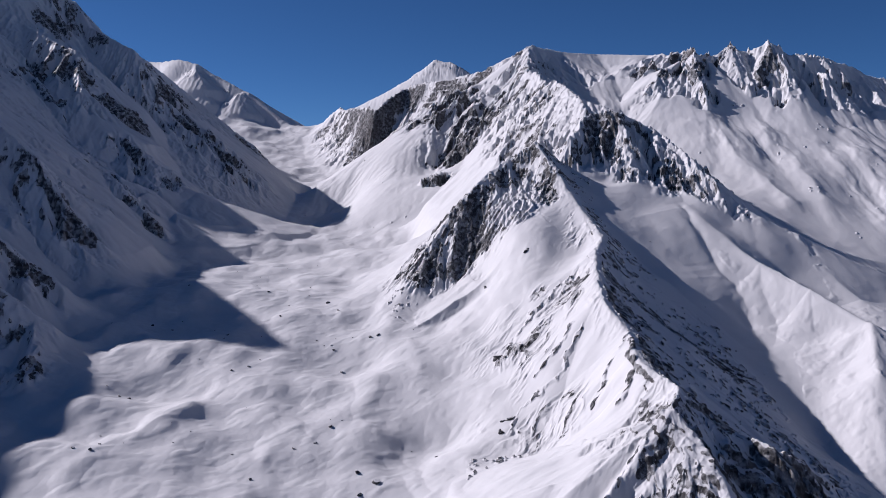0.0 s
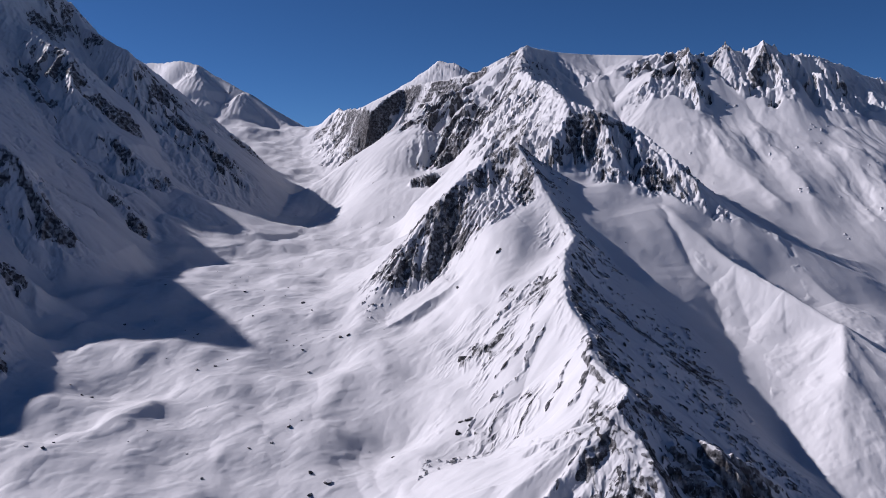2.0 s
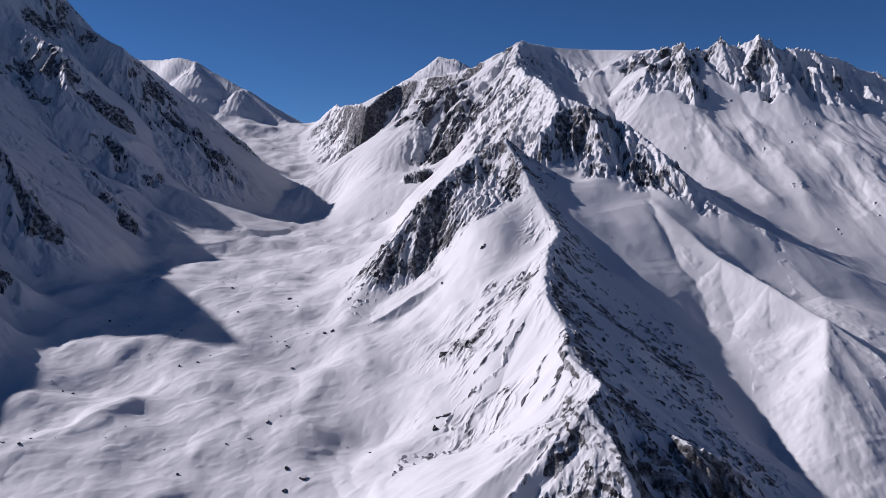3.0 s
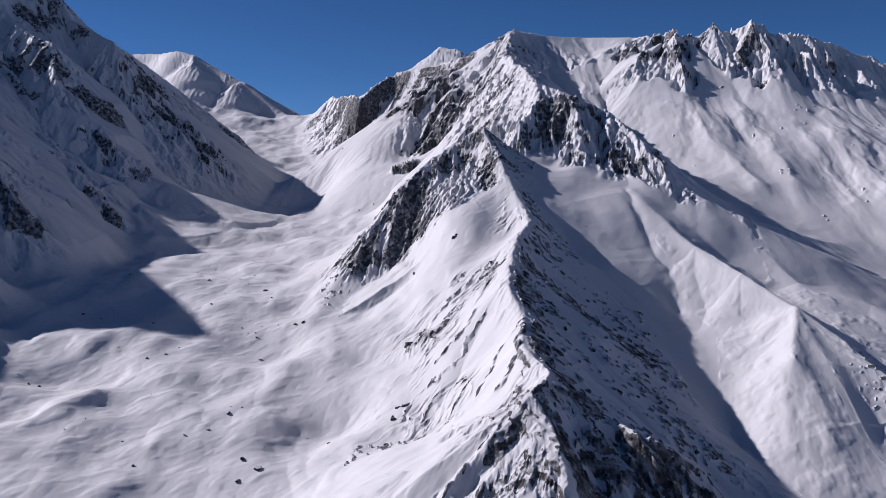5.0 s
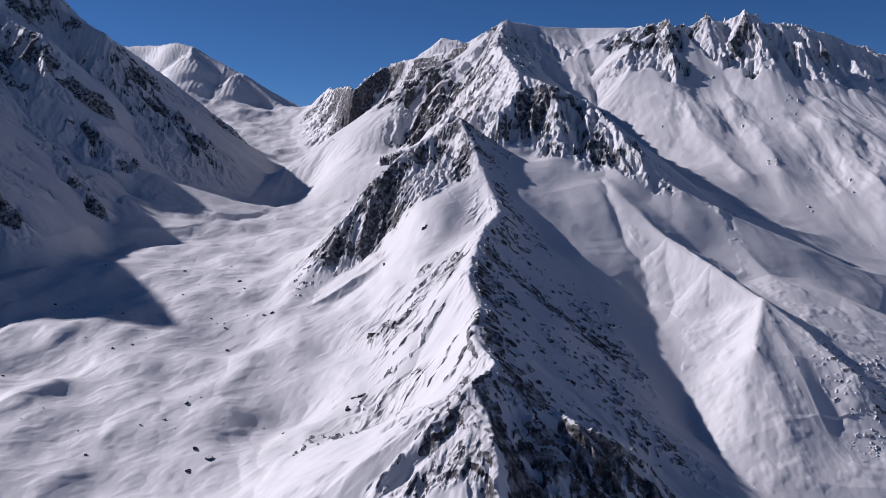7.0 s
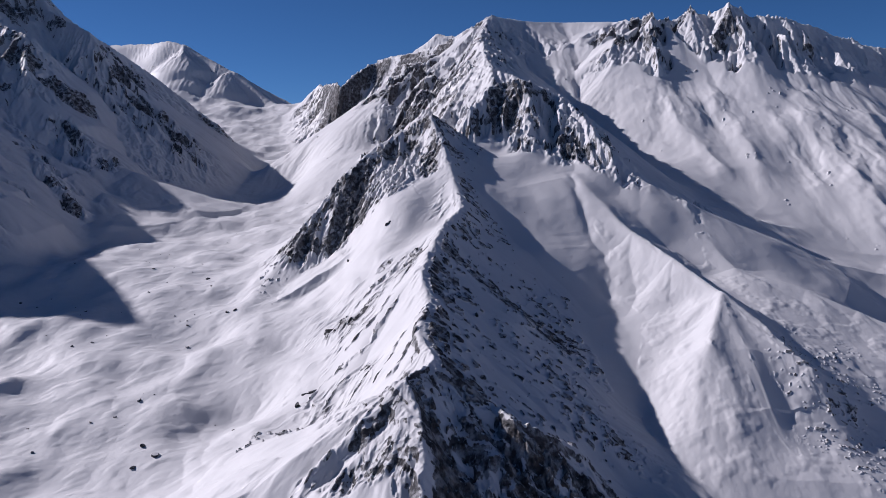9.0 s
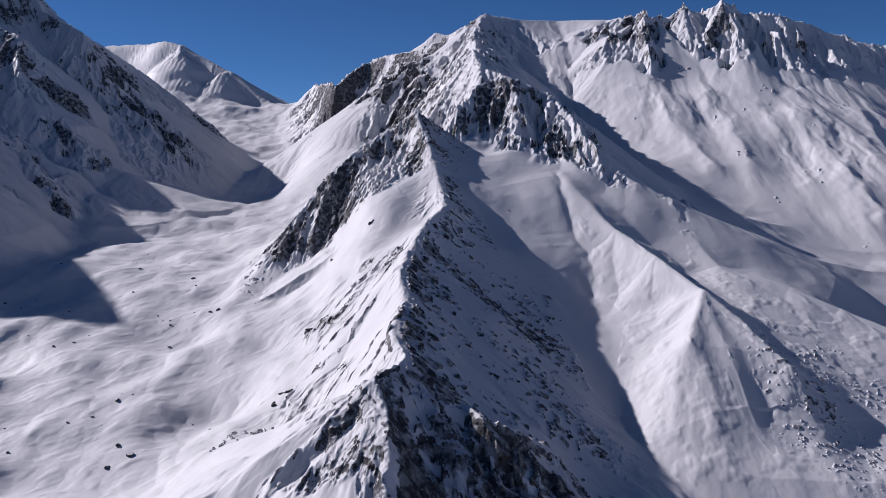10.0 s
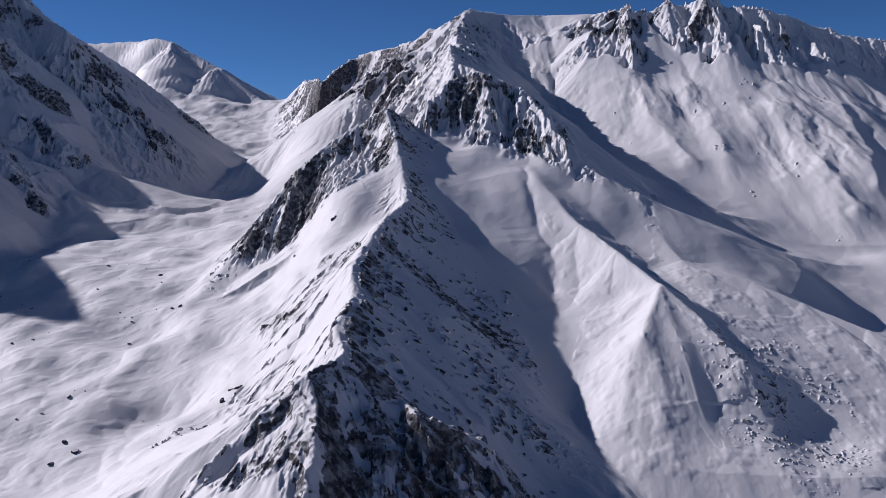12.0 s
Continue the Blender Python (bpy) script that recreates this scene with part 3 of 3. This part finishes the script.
        z[m] += high * np.exp(-(far_off / wide) ** 1.4) * soft[m]
    # wind-worked snow on the valley floor: long swells, hummocks and hollows
    roll = soft * floor * (1 - 0.75 * step(60, 200, x))
    hummock = np.maximum(0, fbm(x + 12 * fbm(x, y, 60, 2, 86), y * 0.75, 46, 2, 83, 0.45))
    z += roll * (12.0 * fbm(x, y, 95, 2, 81, 0.45) + 4.5 * hummock + 1.2 * np.maximum(0, fbm(x * 0.7 + y * 0.7, (y - x) * 1.2, 24, 2, 84)) + 0.5 * fbm(x, y, 20, 3, 85))
    # the spur's flanks: rough ribs that run down the lit side, runnels and stones on the shaded one
    mine = np.isin(owner, CLOSE) | (owner == WEDGE) | ((owner == -1) & (over > -30) & (x > 20) & (x < 190) & (y > 480) & (y < 1080))
    sunny = np.where((owner == SPUR) | (owner == WEDGE) | (owner == -1), side, -side) > 0
    lit, shade = mine & sunny, mine & ~sunny
    course = np.where(lit, 0.73 * x - 0.68 * y, 0.52 * x + 0.85 * y) + 13 * fbm(x, y, 75, 3, 141) + 4 * fbm(x, y, 18, 2, 142)
    run = np.where(lit, -0.68 * x - 0.73 * y, 0.85 * x - 0.52 * y)
    rough = step(0.05 - 0.32 * step(780, 860, y), 0.4 - 0.1 * step(780, 860, y), fbm(course, run * 0.45, 46, 3, 143) + 0.6 * fbm(x, y, 120, 2, 149) + 0.1 * step(780, 860, y)) * np.where(owner == -1, step(-30, 25, over), 1) * step(3, 22, off) * (1 - step(130, 210, off))
    spines = ridged(course / 15, run / 55, 1.0, 3, 145, 0.55) - 0.55
    teeth = ridged(course / 5.5, run / 16, 1.0, 3, 147, 0.6) - 0.6
    lit &= (owner == SPUR) | (owner == WEDGE) | (owner == -1)
    z += lit * soft * (1 - face) * rough * (1 + 0.8 * step(780, 860, y)) * (1.4 * spines + 1.0 * teeth)
    rock = np.maximum(rock, lit * rough * (0.36 + 0.6 * step(0.0, 0.4, spines)))
    runnel = 0.9 * grain(course / 9, run / 130, 151) + 0.5 * grain(course / 4, run / 60, 152) + 0.25 * grain(course / 2.2, run / 25, 153)
    z += shade * step(3, 30, off) * (1 - 0.7 * broken) * runnel
    speck = step(0.34, 0.47, fbm(x + 3 * fbm(x, y, 5, 2, 159), y, 7.5, 3, 155, 0.65) + 0.9 * fbm(course, run * 0.3, 36, 3, 157) + 0.3 * (1 - step(10, 80, off))) * step(2, 10, off) * (1 - step(150, 240, off))
    z += shade * speck * 1.9
    rock = np.maximum(rock, shade * speck * 1.45)
    # soft lumps and a few stones on the snow ribs
    on_rib = np.isin(owner, RIBS)
    clear = step(1, 26, off)
    stony = np.exp(-((x - 562) / 55) ** 2 - ((y - 765) / 85) ** 2)
    z += on_rib * clear * (2.2 * np.maximum(0, fbm(x, y, 24, 3, 161)) + 0.2 * fbm(x, y, 7, 3, 163))
    speck = step(0.5, 0.62, fbm(x + 3 * fbm(x, y, 5, 2, 159), y, 5.5, 3, 165, 0.65) + 0.22 * stony - 0.04 + 0.6 * fbm(x, y, 38, 2, 167)) * step(0.1, 0.4, stony)
    z += speck * 1.1
    rock = np.maximum(rock, speck * 1.45)
    # small rock heads that stand out of the wall's snow slopes
    speck = step(0.86, 1.0, fbm(x, y, 13, 3, 171, 0.6) + 0.75 * fbm(x, y, 90, 2, 173)) * step(120, 200, off)
    z += (owner == WALL) * speck * 2.2
    rock = np.maximum(rock, (owner == WALL) * speck * 1.4)
    return z, rock, owner, off < 0.8 * reach


# ---- the land, as sheets of one grid ----
CENTRE = (150.0, -150.0)


def ring(az, r):
    return CENTRE[0] + r * np.sin(az), CENTRE[1] + r * np.cos(az)


def rows_of(*stretches):
    out = [stretches[0][0]]
    for first, last, ratio in stretches:
        n = max(1, int(round(math.log(last / first) / ratio)))
        out += list(first * (last / first) ** (np.arange(1, n + 1) / n))
    return np.array(out)


def sheet(az, r):
    """A grid of places over the land: corners, normals, rock, owner of each face."""
    a, d = np.meshgrid(az, r)
    x, y = ring(a, d)
    z, rock, owner, upper = detailed(x, y)
    co = np.stack([x, y, z], -1)
    normal = np.cross(np.gradient(co, axis=1), np.gradient(co, axis=0))
    normal /= np.linalg.norm(normal, axis=-1, keepdims=True)
    normal *= np.sign(normal[..., 2:3])
    return co, normal, rock, owner, upper


def sheet_part(name, co, normal, rock, faces, parent=None):
    """One mesh of the chosen faces (row, column) of a grid."""
    rows, cols = co.shape[:2]
    i, j = faces
    corner = np.stack([i * cols + j, i * cols + j + 1, (i + 1) * cols + j + 1, (i + 1) * cols + j], -1)
    used, index = np.unique(corner.ravel(), return_inverse=True)
    n = len(corner)
    me = bpy.data.meshes.new(name)
    me.vertices.add(len(used))
    me.vertices.foreach_set("co", co.reshape(-1, 3)[used].astype(np.float32).ravel())
    me.loops.add(4 * n)
    me.loops.foreach_set("vertex_index", index.astype(np.int32).ravel())
    me.polygons.add(n)
    me.polygons.foreach_set("loop_start", np.arange(0, 4 * n, 4, dtype=np.int32))
    me.polygons.foreach_set("use_smooth", np.ones(n, dtype=bool))
    me.update(calc_edges=True)
    me.attributes.new("rock", "FLOAT", "POINT").data.foreach_set("value", rock.ravel()[used].astype(np.float32))
    me.normals_split_custom_set_from_vertices(normal.reshape(-1, 3)[used])
    me.materials.append(MOUNTAIN)
    ob = new(name, me)
    ob.parent = parent
    return ob


FORMS = [
    ("spur_ridge", "snowy rock spur with a sharp corniced crest running into the valley", "ridge", ["spur", "wedge", "nose", "nose_rib", "nose_spur"]),
    ("snow_rib", "wind-shaped snow rib with a sharp white cornice edge", "ridge", ["rib", "snow_front"]),
    ("snow_rib", "low snow rib with scattered dark stones", "ridge", ["side_rib"]),
    ("snow_rib", "smooth rounded snow rib in the side basin", "ridge", ["low_rib"]),
    ("mountain", "long fluted snow and rock wall above smooth snow slopes", "mountain", ["wall", "buttress", "rock_rib_a", "rock_rib_b", "rock_rib_c", "head", "saddle"]),
    ("mountain", "steep dark rocky mountainside in shade, dusted with snow", "mountain", ["west", "west_rib", "west_rib_b", "west_rib_c", "west_rib_d", "west_rib_e", "west_fan", "west_fan_low"]),
    ("mountain_peak", "white fluted snow peak closing the head of the valley", "mountain", ["far_peak", "far_rib", "far_rib_b"]),
    ("mountain_peak", "small distant pointed snow peak behind the wall", "mountain", ["horizon_peak"]),
]
PART_NAMES = {"spur": ("crest", "snow_flank"), "wedge": ("rock_face", "snow_flank"), "nose": ("rock_face", "snow_flank"), "nose_rib": ("rock_rib", "snow_flank"), "nose_spur": ("rock_rib", "snow_flank"), **{"rock_rib_" + k: ("rock_rib", "snow_slope") for k in "abc"}, **{"west_rib_" + k: ("rock_rib", "snow_slope") for k in "bcde"}, "wall": ("rock_face", "snow_slope"), "buttress": ("rock_buttress", "snow_slope"), "head": ("cliff_band", "snow_slope"),
              "saddle": ("saddle", "snow_slope"), "west": ("rock_face", "snow_slope"), "west_rib": ("rock_rib", "snow_slope"),
              "west_fan": ("snow_fan", "snow_fan"), "west_fan_low": ("snow_fan", "snow_fan"), "rib": ("crest", "snow_flank"), "snow_front": ("snow_front", "snow_front"), "side_rib": ("crest", "snow_flank"), "low_rib": ("crest", "snow_flank"), "far_peak": ("crest", "snow_slope"), "far_rib": ("rock_rib", "snow_slope"), "far_rib_b": ("rock_rib", "snow_slope"), "horizon_peak": ("crest", "snow_slope")}
az = np.radians(np.concatenate([np.linspace(-36, -31, 60)[:-1], np.linspace(-31, 31, FINE_COLUMNS)]))
radii = rows_of(*FINE_ROWS)
co, normal, rock, owner, upper = sheet(az, radii)


def pieces(label, least):
    """Number the connected pieces of a grid of labels; slivers join the piece beside them."""
    for turn in range(4):
        runs, root = [], []
        above = []
        number = np.zeros(label.shape, dtype=np.int64)

        def top(k):
            while root[k] != k:
                root[k] = root[root[k]]
                k = root[k]
            return k
        for i in range(label.shape[0]):
            cuts = np.concatenate([[0], np.nonzero(np.diff(label[i]))[0] + 1, [label.shape[1]]])
            now, m = [], 0
            for p, q in zip(cuts[:-1], cuts[1:]):
                k = len(root)
                root.append(k)
                value = label[i, p]
                runs.append((i, p, q, value))
                while m < len(above) and above[m][1] <= p:
                    m += 1
                n = m
                while n < len(above) and above[n][0] < q:
                    if above[n][2] == value:
                        one, two = top(k), top(above[n][3])
                        root[max(one, two)] = min(one, two)
                    n += 1
                now.append((p, q, value, k))
            above = now
        size = dict.fromkeys(range(len(root)), 0)
        for k, (i, p, q, value) in enumerate(runs):
            size[top(k)] += q - p
        for k, (i, p, q, value) in enumerate(runs):
            number[i, p:q] = top(k)
        small = 0
        for k, (i, p, q, value) in enumerate(runs):
            if size[top(k)] < least:
                small += 1
                label[i, p:q] = label[i, p - 1] if p > 0 else label[i, min(q, label.shape[1] - 1)]
        if not small:
            break
    return label, number


label_of, piece_of = pieces(owner[:-1, :-1] * 2 + upper[:-1, :-1], 2500)
of_face = label_of // 2
names = list(CRESTS)
form_of = {}
for name, label, category, members in FORMS:
    thing = new(name)
    for m in members:
        for part_name, value in zip(PART_NAMES[m], (2 * names.index(m) + 1, 2 * names.index(m))):
            for number in np.unique(piece_of[label_of == value]):
                sheet_part(part_name, co, normal, rock, np.nonzero((piece_of == number) & (label_of == value)), thing)
    form_of[members[0]] = tagged(thing, label, category)
tagged(sheet_part("ground", co, normal, rock, np.nonzero(of_face < 0)), "smooth snow-covered valley floor with soft hummocks", "ground", kind="structure")
# the land beside and behind, down to the far horizon
wide = np.radians(np.concatenate([np.linspace(31, 35, 30)[:-1], np.linspace(35, 324, 145)]))
around = sheet(wide, rows_of((40, 5100, 0.035)))
tagged(sheet_part("ground", *around[:3], np.nonzero(around[3][:-1, :-1] > -5)), "snow-covered land round the valley", "ground", kind="structure")
near = sheet(np.radians(np.linspace(-36, 31, 37)), rows_of((40, FINE_ROWS[0][0], 0.035)))
tagged(sheet_part("ground", *near[:3], np.nonzero(near[3][:-1, :-1] > -5)), "snow-covered land below the path", "ground", kind="structure")


# ---- loose and outcropping rock ----
def ground_at(points):
    pts = np.array(points, dtype=float)
    return detailed(pts[:, 0], pts[:, 1])[0]


def rock_shape(seed, size, squash=(1.0, 0.8, 0.6), facets=15, level=3):
    """Corners and faces of one broken block: a ball cut by flat joints and roughened."""
    rng = np.random.RandomState(seed)
    bm = bmesh.new()
    bmesh.ops.create_icosphere(bm, subdivisions=level, radius=1.0)
    co = np.array([v.co[:] for v in bm.verts])
    faces = [[v.index for v in f.verts] for f in bm.faces]
    bm.free()
    for k in range(facets):
        n = rng.normal(size=3)
        n[2] *= 0.6
        n /= np.linalg.norm(n)
        cut = rng.uniform(0.38, 0.8)
        over = np.maximum(0, co @ n - cut)
        co -= 0.92 * over[:, None] * n
    rough = fbm(co[:, 0] * 3 + seed, co[:, 1] * 3 + co[:, 2] * 2.3, 1.0, 3, 200 + seed % 50)
    co *= (1 + 0.16 * rough)[:, None]
    turn = rng.uniform(0, 2 * np.pi)
    c, s = np.cos(turn), np.sin(turn)
    co = co * np.array(squash) * size / 2
    return np.stack([co[:, 0] * c - co[:, 1] * s, co[:, 0] * s + co[:, 1] * c, co[:, 2]], -1), faces


def rock_mesh(name, blocks, bareness=1.0):
    """One mesh of blocks, each a tuple of corners and faces."""
    cos, faces, base = [], [], 0
    for co, fs in blocks:
        cos.append(co)
        faces += [[i + base for i in f] for f in fs]
        base += len(co)
    me = bpy.data.meshes.new(name)
    me.from_pydata(np.concatenate(cos).tolist(), [], faces)
    me.attributes.new("rock", "FLOAT", "POINT").data.foreach_set("value", np.full(base, bareness, dtype=np.float32))
    me.materials.append(STONE)
    return me


STONE = MOUNTAIN
SPUR_THING = form_of["spur"]
# outcrops on the spur's flanks: x, y, length
OUTCROPS = [(63, 832, 24), (72, 837, 16), (59, 722, 22), (54, 706, 12), (106, 993, 12), (54, 990, 10), (42, 1044, 10), (301, 860, 8), (318, 842, 7), (270, 712, 9), (282, 596, 24), (296, 590, 16), (236, 762, 15), (218, 659, 14), (225, 640, 10)]
for k, (ox, oy, size) in enumerate(OUTCROPS):
    oz = ground_at([(ox, oy)])[0]
    rng = np.random.RandomState(300 + k)
    blocks = []
    for m in range(3 if size > 9 else 2):
        co_k, fs = rock_shape(400 + 7 * k + m, size * rng.uniform(0.5, 0.9), (1.0, 0.75, 0.7))
        blocks.append((co_k + np.array([rng.uniform(-0.3, 0.3) * size, rng.uniform(-0.2, 0.2) * size, rng.uniform(-0.02, 0.1) * size]), fs))
    ob = new("rock_outcrop", rock_mesh("rock_outcrop", blocks, 1.2))
    ob.location = (ox, oy, oz - 0.2 * size)
    ob.parent = SPUR_THING
# boulders on the valley floor: x, y, size
BOULDERS = [(-308, 648, 6), (-293, 647, 7), (-292, 663, 5), (-339, 791, 5), (-323, 780, 7), (-314, 784, 6), (-254, 930, 7), (-227, 843, 7), (-212, 858, 6), (-244, 1106, 9), (-205, 997, 7), (-157, 1078, 9), (-137, 1034, 7), (-87, 941, 9), (-78, 944, 9), (-113, 878, 8), (-115, 702, 6),
            (-106, 734, 8), (-185, 681, 5), (-160, 645, 6), (-73, 663, 11), (-56, 647, 15), (-68, 631, 9), (-133, 692, 5), (-6, 701, 6), (-356, 967, 8), (-326, 951, 6), (-350, 1094, 7)]
shapes = [rock_mesh("boulder", [rock_shape(40 + k, 1.0, (1.0, 0.85, 0.6))]) for k in range(6)]


def boulder(bx, by, size, k, label, group):
    ob = new("boulder", shapes[k % 6])
    ob.location = (bx, by, ground_at([(bx, by)])[0] + 0.04 * size)
    ob.rotation_euler = (0, 0, 1.7 * k)
    ob.scale = (size, size, size)
    return tagged(ob, label, "boulder", group)


for k, (bx, by, size) in enumerate(BOULDERS):
    boulder(bx, by, 0.8 * size, k, "dark boulder half buried in smooth valley snow" if size > 6 else "small dark boulder in smooth valley snow", "boulders on the valley floor")
# more stones strewn over the valley floor, the side rib and the shaded flank
rng = np.random.RandomState(77)
FIELDS = [(-190, 960, 150, 190, 18), (-170, 720, 130, 80, 10), (-250, 1250, 90, 130, 12), (545, 725, 34, 60, 30), (525, 800, 26, 40, 8), (290, 830, 60, 130, 18), (270, 690, 50, 70, 14), (240, 950, 40, 80, 10)]
for fx, fy, sx, sy, count in FIELDS:
    flank = fx > 200
    for k in range(count):
        bx, by = fx + rng.normal(0, 0.5) * sx, fy + rng.normal(0, 0.5) * sy
        size = min(5.0, rng.uniform(1.2, 2.2) * rng.uniform(0.8, 1.6) ** 1.5)
        boulder(bx, by, size, int(rng.randint(99)), "small dark stone on the snowy flank" if flank else "small dark stone in the valley snow", "stones on the flanks" if flank else "stones on the valley floor")
